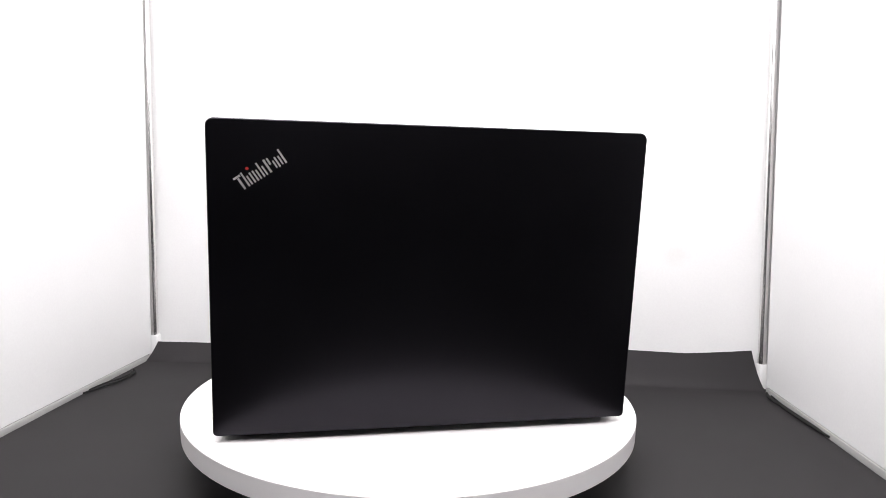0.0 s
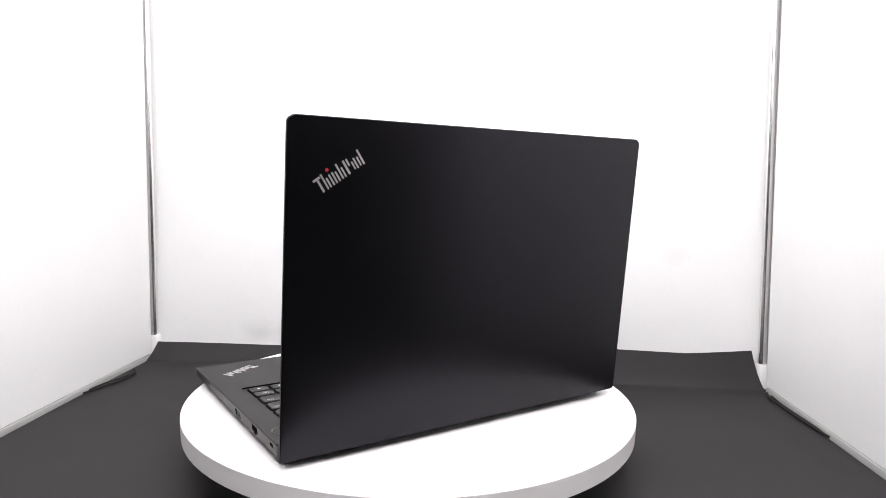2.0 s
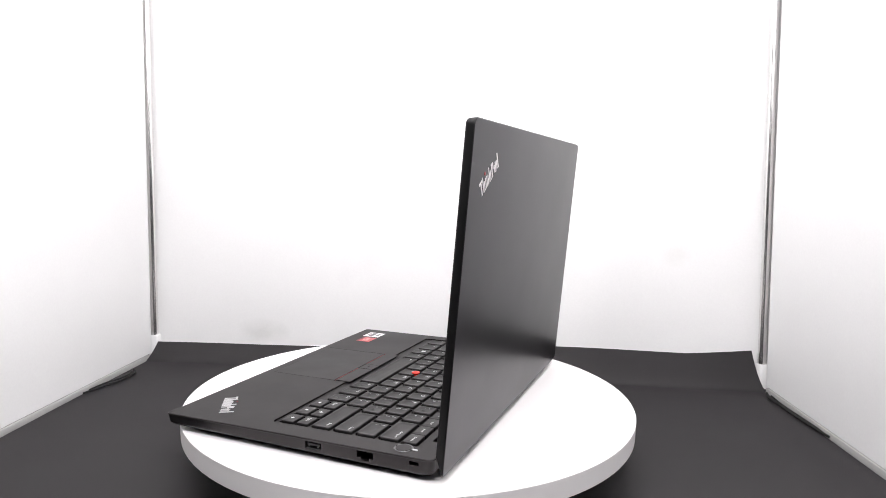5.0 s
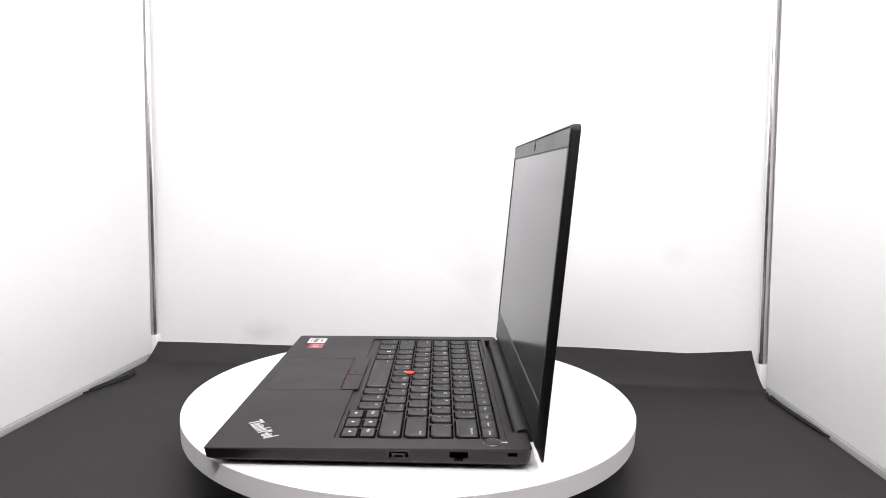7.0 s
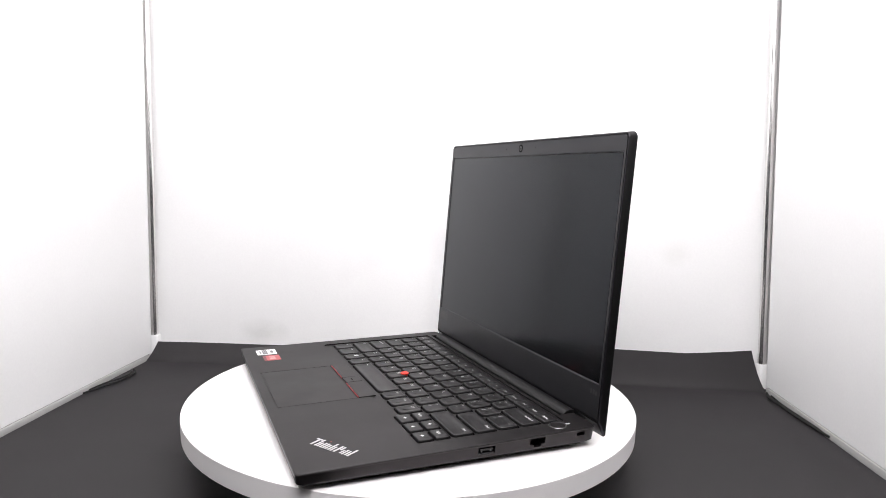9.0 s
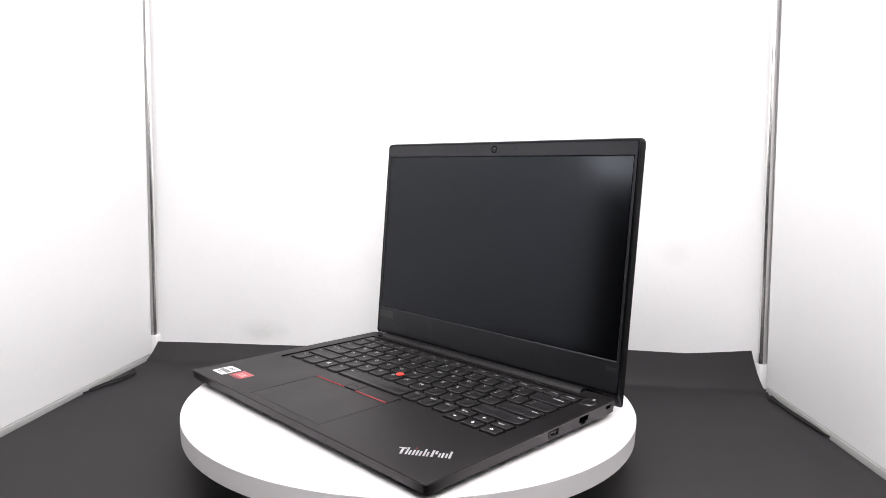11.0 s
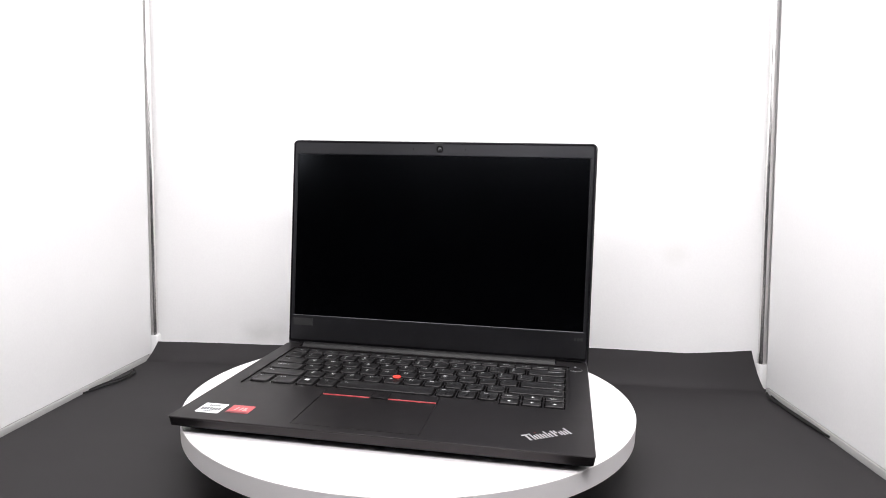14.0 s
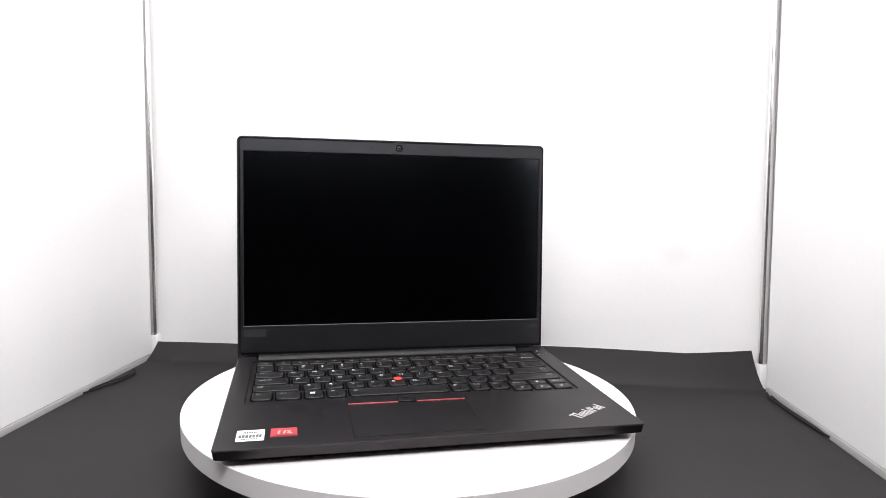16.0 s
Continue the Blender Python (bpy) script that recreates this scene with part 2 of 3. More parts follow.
def build_box():
    n = Vector((BACK_R - BACK_L).yx)
    n.x = -n.x
    n.normalize()
    bm = bmesh.new()
    slab(bm, [(BACK_L.x, BACK_L.y, FLOOR), (BACK_R.x, BACK_R.y, FLOOR), (BACK_R.x, BACK_R.y, ROOF), (BACK_L.x, BACK_L.y, ROOF)], (n.x * 0.01, n.y * 0.01, 0))
    tagged(part("wall_back", bm, WALL_SMUDGED), "white fabric back wall of a photo light box", "wall", kind="structure")
    for name, b, way, out, tilt in (("wall_left", LEFT_BACK, LEFT_WAY, -1, 0.0), ("wall_right", RIGHT_BACK, RIGHT_WAY, 1, lean(ROOF - FLOOR))):
        f = b + way * (b.y + (0.14 if out < 0 else 0.29))
        h = 0.0082
        e = b - way * (0.018 if out < 0 else 0.004)
        bm = bmesh.new()
        slab(bm, [(e.x, e.y, FLOOR + h), (f.x, f.y, FLOOR + h), (f.x + tilt, f.y, ROOF), (e.x + tilt, e.y, ROOF)], (out * 0.006, 0, 0))
        tagged(part(name, bm, WALL_WHITE), "white side wall panel of a photo light box", "wall", kind="structure")
        bm = bmesh.new()
        across = Vector((-out, 0, 0))
        section = ((-0.002, 0.0), (0.0050, 0.0), (0.0055, 0.0006), (0.0053, 0.0058), (0.0047, 0.0070), (0.0036, 0.0073), (0.0032, 0.0069), (-0.002, 0.0075))
        loft(bm, [[Vector((c.x, c.y, FLOOR + 0.0004 + z)) + across * (u - 0.003) for u, z in section] for c in (b - way * (0.011 if out < 0 else 0.0), f)])
        tagged(part("trim", bm, TRIM_GREY), "dull aluminium strip along the foot of the wall panel", "trim", kind="structure")
    for name, b, e, out, tilt in (("wall_left_corner", LEFT_BACK, Vector((-0.3740, 0.3255)), -1, 0.0), ("wall_right_corner", RIGHT_BACK, Vector((0.4640, 0.2050)), 1, lean(ROOF - FLOOR))):
        b = b + Vector((out * 0.003, 0.018 if out < 0 else 0.004))
        bm = bmesh.new()
        slab(bm, [(b.x, b.y, FLOOR), (e.x, e.y, FLOOR), (e.x + tilt, e.y, ROOF), (b.x + tilt, b.y, ROOF)], (out * 0.004, 0.002, 0))
        tagged(part(name, bm, WALL_WHITE), "white corner flap of the photo light box", "wall", kind="structure")
    bm = bmesh.new()
    box(bm, -0.47, 0.40, -0.575, -0.567, 0.40, ROOF - 0.002)
    tagged(part("wall_front", bm, WALL_WHITE), "white valance above the front opening of the light box", "wall", kind="structure")
    bm = bmesh.new()
    box(bm, -0.60, 0.60, -0.58, 0.36, ROOF, ROOF + 0.01)
    tagged(part("ceiling", bm, WALL_WHITE), "white roof of the photo light box", "ceiling", kind="structure")


def build_pole(foot, head):
    pole = new("corner_pole")
    pole.location = foot
    d = head - foot
    bm = bmesh.new()
    tube(bm, [d * (0.029 / d.length), d * 0.3, d * 0.6, d], 0.0052, 20)
    part("tube", bm, CHROME, pole)
    bm = bmesh.new()
    loft(bm, [[(x, y, z) for x, y in round_rect(-w, w, -w, w, (0.003,) * 4, 4)] for z, w in ((0.0, 0.0072), (0.0295, 0.0068), (0.031, 0.0060))])
    part("foot_cap", bm, CAP_WHITE, pole, "white plastic foot cap")
    return tagged(pole, "chromed tube of the light box in a white plastic foot", "pole", group="corner poles")


def build_sheet():
    """The black sheet on the table; its far edge bends up against the back wall."""
    bm = bmesh.new()
    across, along = 60, 46
    rows = []
    for j in range(along + 1):
        v = j / along
        row = []
        for i in range(across + 1):
            u = i / across
            rise = 0.019 + 0.026 * u + 0.0035 * math.sin(u * 9.0 + 2.2) * (0.3 + u) + 0.012 * max(0.0, u - 0.9) * 10 * 0.5
            left = LEFT_BACK + LEFT_WAY * (0.70 * (1 - min(v / 0.72, 1)))
            right = RIGHT_BACK + RIGHT_WAY * (0.70 * (1 - min(v / 0.72, 1)))
            p = left.lerp(right, u)
            z = FLOOR + 0.0012
            if v > 0.72:
                w = (v - 0.72) / 0.28
                far = Vector((-0.3545, 0.3155)).lerp(Vector((0.4290, 0.2015)), u)
                p = p.lerp(far, w ** 0.95)
                z += rise * w ** 1.55
            if v > 0.72:
                bow = min(1.0, w * 2) * max(0.0, 1 - 6 * u)
                p = p + Vector((0.0035, -0.0091)) * bow
                z += 0.0023 * bow
            z += 0.0009 * noise.noise(Vector((p.x * 6, p.y * 6, 1.7))) * min(1.0, 4 * min(v, 1 - v) + 0.2)
            row.append(bm.verts.new((p.x, p.y, z)))
        rows.append(row)
    for a, b in zip(rows, rows[1:]):
        for i in range(across):
            bm.faces.new((a[i], a[i + 1], b[i + 1], b[i]))
    far = [v.co.copy() for v in rows[-1]]
    bmesh.ops.solidify(bm, geom=bm.faces[:], thickness=0.0008)
    sheet = part("floor_sheet", bm, SHEET)
    bm = bmesh.new()
    tube(bm, [c + Vector((0, 0.0004, 0.0003)) for c in far[::3]], 0.0006, 6)
    part("cut_edge", bm, CAP_WHITE, sheet, "white core along the sheet's cut edge")
    tagged(sheet, "black matt backdrop sheet bent up at its far edge", "backdrop sheet", kind="structure")


def build_cable(points, radius, label):
    bm = bmesh.new()
    tube(bm, points, radius, 8)
    return tagged(part("cable", bm, RUBBER), label, "cable")


def build_room():
    lo, hi, s = FLOOR - 0.002, 1.30, 1.35
    for name, c in (("floor", (-s, s, -s, s, lo - 0.1, lo)), ("room_ceiling", (-s, s, -s, s, hi, hi + 0.1)), ("wall_north", (-s, s, s, s + 0.1, lo, hi)),
                    ("wall_south", (-s, s, -s - 0.1, -s, lo, hi)), ("wall_east", (s, s + 0.1, -s, s, lo, hi)), ("wall_west", (-s - 0.1, -s, -s, s, lo, hi))):
        bm = bmesh.new()
        box(bm, *c)
        tagged(part(name, bm, ROOM_DARK), "plain dark painted surface of the room", "wall" if "wall" in name else name.replace("room_", ""), kind="structure")


build_room()
build_box()
build_pole(*POLE_LEFT)
build_pole(*POLE_RIGHT)
build_sheet()


def eased(points, steps=6):
    """More points along a smooth curve through the given ones."""
    pts = [Vector(q) for q in points]
    out = []
    for i in range(len(pts) - 1):
        a, b, c, d = pts[max(i - 1, 0)], pts[i], pts[i + 1], pts[min(i + 2, len(pts) - 1)]
        for k in range(steps):
            u = k / steps
            out.append(0.5 * (2 * b + (c - a) * u + (2 * a - 5 * b + 4 * c - d) * u * u + (3 * b - a - 3 * c + d) * u ** 3))
    return out + [pts[-1]]


LOW = FLOOR + 0.0034
build_cable(eased([(-0.3740, 0.1460, LOW), (-0.3640, 0.1700, LOW), (-0.3545, 0.1910, LOW), (-0.3490, 0.2110, LOW + 0.001), (-0.3500, 0.2280, LOW), (-0.3570, 0.2400, LOW)]), 0.0011, "thin black cable looping out from under the wall panel")
build_cable(eased([(-0.3730, 0.1580, LOW), (-0.3650, 0.1820, LOW + 0.001), (-0.3575, 0.2020, LOW), (-0.3535, 0.2180, LOW), (-0.3560, 0.2320, LOW)]), 0.0010, "thin black cable lying close to the wall panel")
build_cable(eased([(0.4345, 0.168, LOW), (0.4270, 0.148, LOW), (0.4250, 0.120, LOW + 0.001), (0.4245, 0.092, LOW), (0.4245, 0.062, LOW), (0.4250, 0.030, LOW)]), 0.0014, "thin black cable along the foot of the wall panel")
build_cable(eased([(0.4345, 0.158, LOW), (0.4300, 0.128, LOW), (0.4285, 0.098, LOW), (0.4275, 0.065, LOW), (0.4270, 0.030, LOW)]), 0.0010, "thin black cable lying close to the wall panel")

# ---- the turntable ----
RADIUS = 0.2020


def build_turntable():
    table = new("turntable")
    table.location = (0, 0, FLOOR + 0.0022)
    top = -FLOOR - 0.0022
    bm = bmesh.new()
    turned(bm, [(0.150, -0.0164), (RADIUS - 0.0010, -0.0164), (RADIUS - 0.0004, -0.0160), (RADIUS - 0.0004, -0.0155), (RADIUS, -0.0009), (RADIUS, -0.0006), (RADIUS - 0.0002, -0.0002), (RADIUS - 0.0006, 0.0), (RADIUS - 0.003, 0.0)], 160)
    disc = part("disc", bm, DISC_WHITE, table, "glossy white turning disc", pose(0, 0, top), 20)
    bm = bmesh.new()
    turned(bm, [(0.140, -0.0164), (0.1572, -0.0166), (0.1576, -0.019), (0.1550, -0.047), (0.1540, -0.0528), (0.13, -0.0528)], 128)
    part("stand", bm, STAND_WHITE, table, "white plastic motor stand", pose(0, 0, top), 50)
    tagged(table, "round white motorised turntable on a black sheet", "turntable")
    return disc


disc = build_turntable()

# ---- the laptop ----
HALF, DEPTH = 0.1625, 0.2278
FRONT, REAR = -DEPTH / 2, DEPTH / 2
Z_FRONT, Z_REAR = 0.0134, 0.0165
SLOPE = (Z_REAR - Z_FRONT) / DEPTH
LID_Y, LID_Z, LID_TILT, LID_H, LID_T = 0.12135, 0.0068, 3.97, 0.2323, 0.0068
OFFSET = Vector((-0.00024, -0.0236, 0.0))


PAD_X = 0.0012      # the touchpad's shift from the middle


def deck(y):
    return Z_FRONT + SLOPE * (y - FRONT)


DECK = pose(0, 0, Z_FRONT - SLOPE * FRONT, math.degrees(math.atan(SLOPE)))   # its x, y lie on the deck, z stands on it


def carve(ob, cutters):
    """Cuts the closed bmesh out of ob for good."""
    me = bpy.data.meshes.new("cut")
    bmesh.ops.recalc_face_normals(cutters, faces=cutters.faces)
    cutters.to_mesh(me)
    cutters.free()
    tool = new("cut", me)
    mod = ob.modifiers.new("cut", "BOOLEAN")
    mod.object, mod.solver, mod.operation, mod.use_self = tool, "EXACT", "DIFFERENCE", True
    scene.view_layers[0].update()
    done = bpy.data.meshes.new_from_object(ob.evaluated_get(bpy.context.evaluated_depsgraph_get()))
    ob.modifiers.clear()
    old = ob.data
    done.name = old.name
    ob.data = done
    bpy.data.objects.remove(tool)
    bpy.data.meshes.remove(me)
    return ob


def lettering(word, size, align="LEFT"):
    """A flat mesh of a word in the built-in font."""
    cu = bpy.data.curves.new("word", "FONT")
    cu.body, cu.size, cu.align_x, cu.align_y, cu.resolution_u = word, size, align, "CENTER", 2
    ob = new("word", cu)
    scene.view_layers[0].update()
    me = bpy.data.meshes.new_from_object(ob.evaluated_get(bpy.context.evaluated_depsgraph_get()))
    bpy.data.objects.remove(ob)
    bpy.data.curves.remove(cu)
    me.materials.clear()
    me.materials.append(INK)
    return me


UNIT, LEFT_EDGE, GAP = 0.01904, -0.1438, 0.0027
ROWS = [(0.0803, 0.0925), (0.0612, 0.0780), (0.0424, 0.0588), (0.0234, 0.0400), (0.0044, 0.0211), (-0.0172, 0.0020)]
CAPS = [
    [("Esc", 0.9)] + [("F%d" % k, 0.88) for k in range(1, 13)] + [("Home", 0.88), ("End", 0.88), ("Insert", 0.88), ("Delete", 0.9)],
    [("~ `", 1)] + [(a, 1) for a in ("! 1", "@ 2", "# 3", "$ 4", "% 5", "^ 6", "& 7", "* 8", "( 9", ") 0", "_ -", "+ =")] + [("Backspace", 2)],
    [("Tab", 1.5)] + [(a, 1) for a in "QWERTYUIOP"] + [("{ [", 1), ("} ]", 1), ("| \\", 1.5)],
    [("CapsLock", 1.75)] + [(a, 1) for a in "ASDFGHJKL"] + [(": ;", 1), ("\" '", 1), ("Enter", 2.25)],
    [("Shift", 2.25)] + [(a, 1) for a in "ZXCVBNM"] + [("< ,", 1), ("> .", 1), ("? /", 1), ("Shift", 2.75)],
    [("Fn", 1.05), ("Ctrl", 1.25), ("window", 1), ("Alt", 1), ("space", 4.75), ("Alt", 0.98), ("PrtSc", 0.98), ("Ctrl", 0.98)],
]


def key_list():
    """Each key's word, sides, and whether it is a flat small one."""
    out = []
    for (y0, y1), row in zip(ROWS, CAPS):
        x, total = LEFT_EDGE, sum(w for _, w in row)
        u = UNIT if y0 < 0 else UNIT * 15 / total
        top = y0 > 0.08
        for n, (word, w) in enumerate(row):
            a, b = x, x + w * u
            if top:      # the top row stands in groups of four with hairline joints
                a, b = a + (0.0010 if n in (0, 1, 5, 9, 13) else 0.0002), b - (0.0010 if n in (0, 4, 8, 12, 16) else 0.0002)
            else:
                a, b = a + GAP / 2, b - GAP / 2
            out.append((word, a, b, y0, y1, top))
            x += w * u
    x = LEFT_EDGE + 12.0 * UNIT
    for k, (up, low) in enumerate((("PgUp", "left"), ("up", "down"), ("PgDn", "right"))):
        a, b = x + k * UNIT + GAP / 2, x + (k + 1) * UNIT - GAP / 2
        out.append((up, a, b, -0.0090, 0.0021, True))
        out.append((low, a, b, -0.0227, -0.0108, True))
    return out


def key_plan():
    """Sides of the openings for the keys; the top row's groups share one opening each."""
    out, run = [], []
    for word, a, b, y0, y1, flat in key_list():
        if y0 > 0.08:
            if run and a - run[-1][1] > 0.001:
                out.append((run[0][0], run[-1][1], y0, y1, True))
                run = []
            run.append((a, b))
        else:
            if run:
                out.append((run[0][0], run[-1][1], 0.0803, 0.0925, True))
                run = []
            out.append((a, b, y0, y1, flat))
    return out


def build_base(laptop):
    def ring(inset, z, front_more=0.0, rear_more=0.0):
        pts = round_rect(-HALF + inset, HALF - inset, FRONT + inset + front_more, REAR - inset - rear_more, (0.005, 0.005, 0.0028, 0.0028), 6)
        return [(x, y, z(y) if callable(z) else z) for x, y in pts]
    bm = bmesh.new()
    loft(bm, [ring(0.012, 0.0007, 0.004), ring(0.0085, 0.0011, 0.003), ring(0.0024, lambda y: 0.0046, 0.0018, 0.002), ring(0.0012, 0.0060),
              ring(0.0003, lambda y: deck(y) - 0.0016), ring(0.0, lambda y: deck(y) - 0.0008), ring(0.0003, lambda y: deck(y) - 0.0002), ring(0.0010, deck)])
    base = part("base", bm, DECK_BLACK, laptop, "matt black palm rest and keyboard deck", smooth=28)
    cut = bmesh.new()
    for x0, x1, y0, y1, flat in key_plan():
        f = 0.0016 if flat else 0.0040
        cap = round_rect(x0 - 0.0008, x1 + 0.0008, y0 - 0.0008, y1 + 0.0008, (0.0014, 0.0014, f, f), 3)
        loft(cut, [[(x, y, z) for x, y in cap] for z in (0.0105, 0.03)])
    loft(cut, [[(x, y, deck(y) + z) for x, y in round_rect(-0.1474, 0.1449, -0.0268, 0.0970, (0.003,) * 4, 4)] for z in (-0.0012, 0.01)])
    for x0, x1, y0, y1 in ((-0.0664, -0.0654, -0.1057, -0.0220), (0.0344, 0.0347, -0.1057, -0.0220), (-0.0661, 0.0347, -0.1053, -0.1049),
                           (-0.0664, 0.0354, -0.0392, -0.0372), (-0.0233, -0.0227, -0.0380, -0.0218), (-0.0083, -0.0077, -0.0380, -0.0218), (-0.0661, 0.0347, -0.0223, -0.0217)):
        loft(cut, [[(x + PAD_X, y, deck(y) + z) for x, y in ((x0, y0), (x1, y0), (x1, y1), (x0, y1))] for z in (-0.0008, 0.006)])
    box(cut, -0.1445, 0.1315, 0.1003, 0.1300, 0.0090, 0.03)
    box(cut, HALF - 0.009, HALF + 0.004, 0.0143, 0.0278, 0.0074, 0.0130)
    box(cut, HALF - 0.010, HALF + 0.004, 0.0563, 0.0692, 0.0088, 0.0138)
    box(cut, HALF - 0.010, HALF + 0.004, 0.0597, 0.0660, 0.0068, 0.0095)
    box(cut, HALF - 0.006, HALF + 0.004, 0.0965, 0.1033, 0.0108, 0.0136)
    carve(base, cut)
    for f in base.data.polygons:
        f.use_smooth = abs(f.normal.z) < 0.99 and f.area < 0.00005
    base.data.materials.clear()
    base.data.materials.append(DECK_BLACK)
    bm = bmesh.new()
    bm.from_mesh(base.data)
    for e in bm.edges:
        e.smooth = not (len(e.link_faces) == 2 and e.calc_face_angle(0) > radians(28))
    bm.to_mesh(base.data)
    bm.free()
    bm = bmesh.new()
    box(bm, -0.1458, 0.1436, -0.0252, 0.0946, 0.0092, 0.0110)
    part("key_well", bm, WELL_BLACK, laptop, "black recessed plate under the keys")
    for x, y, w in ((-0.120, -0.088, 0.02), (0.120, -0.088, 0.02), (-0.105, 0.090, 0.03), (0.105, 0.090, 0.03)):
        bm = bmesh.new()
        loft(bm, [[(x + a, y + b, z) for a, b in round_rect(-w, w, -0.004, 0.004, (0.0035,) * 4, 4)] for z in (0.0, 0.0024)])
        part("rubber_foot", bm, RUBBER, laptop)
    return base


def build_ports(laptop):
    def port(name, label, blocks, shell):
        bm = bmesh.new()
        box(bm, *shell)
        ob = part(name, bm, PORT_BLACK, laptop, label)
        for nm, c, mat in blocks:
            bm = bmesh.new()
            box(bm, *c, 0.0002, 1)
            part(nm, bm, mat, ob)
    x = HALF
    port("usb_port", "rectangular data port with a tongue", [("tongue", (x - 0.0085, x - 0.0012, 0.0160, 0.0262, 0.0101, 0.0117), PORT_BLACK), ("shell", (x - 0.0080, x - 0.0016, 0.0147, 0.0275, 0.0076, 0.0078), TRIM_DARK),
         ("contact", (x - 0.006, x - 0.0013, 0.0168, 0.0180, 0.0090, 0.0100), DIM_METAL), ("contact", (x - 0.006, x - 0.0013, 0.0240, 0.0252, 0.0090, 0.0100), DIM_METAL)],
         (x - 0.0090, x - 0.0085, 0.0143, 0.0278, 0.0082, 0.0128))
    port("network_port", "stepped network socket", [("contact", (x - 0.008, x - 0.003, 0.0587 + 0.0013 * k, 0.0592 + 0.0013 * k, 0.0126, 0.0131), PORT_METAL) for k in range(7)],
         (x - 0.0100, x - 0.0094, 0.0563, 0.0692, 0.0070, 0.0138))
    port("lock_slot", "small security slot", [], (x - 0.0060, x - 0.0054, 0.0965, 0.1033, 0.0108, 0.0136))


CAP_Z = 0.0003
key_meshes, word_meshes = {}, {}


def key_mesh(w, d, flat):
    """A key cap w by d: straight back, rounded front corners, a shallow slope to its foot."""
    k = (round(w, 4), round(d, 4), flat)
    if k not in key_meshes:
        bm = bmesh.new()
        f = 0.0012 if flat else 0.0036

        def ring(inset, z):
            return [(x, y, z) for x, y in round_rect(-w / 2 + inset, w / 2 - inset, -d / 2 + inset, d / 2 - inset, (0.0012, 0.0012, f, f), 4)]
        rings = [ring(0.0, -0.0030), ring(0.0, CAP_Z - 0.0006), ring(0.0002, CAP_Z - 0.00015), ring(0.0007, CAP_Z)]
        if not flat:     # a dished top
            rings += [ring(0.0007 + 0.0013 * k, CAP_Z - 0.00008 * k * (4 - 0.5 * k)) for k in (1, 2, 3)]
        loft(bm, rings)
        bmesh.ops.recalc_face_normals(bm, faces=bm.faces)
        for face in bm.faces:
            face.smooth = True
        for e in bm.edges:
            e.smooth = not (len(e.link_faces) == 2 and e.calc_face_angle(0) > radians(50))
        me = bpy.data.meshes.new("key")
        bm.to_mesh(me)
        bm.free()
        me.materials.append(KEY_BLACK)
        key_meshes[k] = me
    return key_meshes[k]


def legend(key, word, w, d):
    def mark(me, x, y):
        ob = new("legend", me)
        ob.parent = key
        ob.location = (x, y, CAP_Z + 0.00002)
    if word == "window":
        bm = bmesh.new()
        for i in (0, 1):
            for j in (0, 1):
                box(bm, -0.0042 + i * 0.0022, -0.0022 + i * 0.0022, 0.0002 + j * 0.0022, 0.0022 + j * 0.0022, 0, 0.00003)
        ob = part("legend", bm, INK, key, "four small pale squares")
        ob.location = (0.001, 0.0, CAP_Z + 0.00004)
        return
    if word == "space":
        bm = bmesh.new()
        box(bm, -w / 2 + 0.004, -w / 2 + 0.0075, 0.0035, 0.0043, 0, 0.00003)
        part("legend", bm, INK, key).location = (0, 0, CAP_Z + 0.00004)
        return
    if word in ("up", "down", "left", "right"):
        a = {"up": 0, "left": 90, "down": 180, "right": 270}[word]
        bm = bmesh.new()
        pts = [(-0.0016, -0.0004), (0.0016, -0.0004), (0.0, 0.0018)]
        loft(bm, [[(x, y, z) for x, y in pts] for z in (0, 0.00003)])
        box(bm, -0.0004, 0.0004, -0.0016, -0.0003, 0, 0.00003)
        part("legend", bm, INK, key).matrix_basis = pose(0, 0, CAP_Z + 0.00004, 0, 0, a)
        return
    bits = word.split(" ")
    for n, bit in enumerate(bits):
        size = 0.0052 if len(bit) == 1 and len(bits) == 1 else 0.0040 if len(bit) == 1 else 0.0029
        if (bit, size) not in word_meshes:
            word_meshes[bit, size] = lettering(bit, size)
        x = -w / 2 + 0.0034
        if word in ("Backspace", "Enter", "Delete", "Insert") or (word == "Shift" and w > 0.045):
            x = w / 2 - 0.0018 - 0.00155 * len(word)
        y = (d / 2 - 0.0046) if len(bits) == 1 else (d / 2 - 0.0040 - 0.0055 * n)
        if d < 0.0135:
            x, y = (x if len(bit) > 3 else -0.0014), 0.0
        mark(word_meshes[bit, size], x, y)


def build_key(laptop, word, x0, x1, y0, y1, flat=False):
    top = y0 > 0.08
    me = key_mesh(x1 - x0 - (0.0002 if top else 0.0010), y1 - y0 - 0.0010, flat)
    key = new("key", me)
    key.parent = laptop
    key.matrix_basis = DECK @ pose((x0 + x1) / 2, (y0 + y1) / 2, 0)
    legend(key, word, x1 - x0 - 0.0004, y1 - y0 - 0.0004)


def build_keys(laptop):
    for word, x0, x1, y0, y1, flat in key_list():
        build_key(laptop, word, x0, x1, y0, y1, flat)
    bm = bmesh.new()
    turned(bm, [(0.0030, -0.001), (0.0030, 0.0010), (0.0038, 0.0013), (0.0040, 0.0019), (0.0036, 0.0025), (0.0022, 0.0028), (0.0008, 0.00285)], 24)
    part("pointing_stick", bm, RED_CAP, laptop, "red rubber pointing stick between the keys", DECK @ pose(-0.0139, 0.0210, -0.0010))


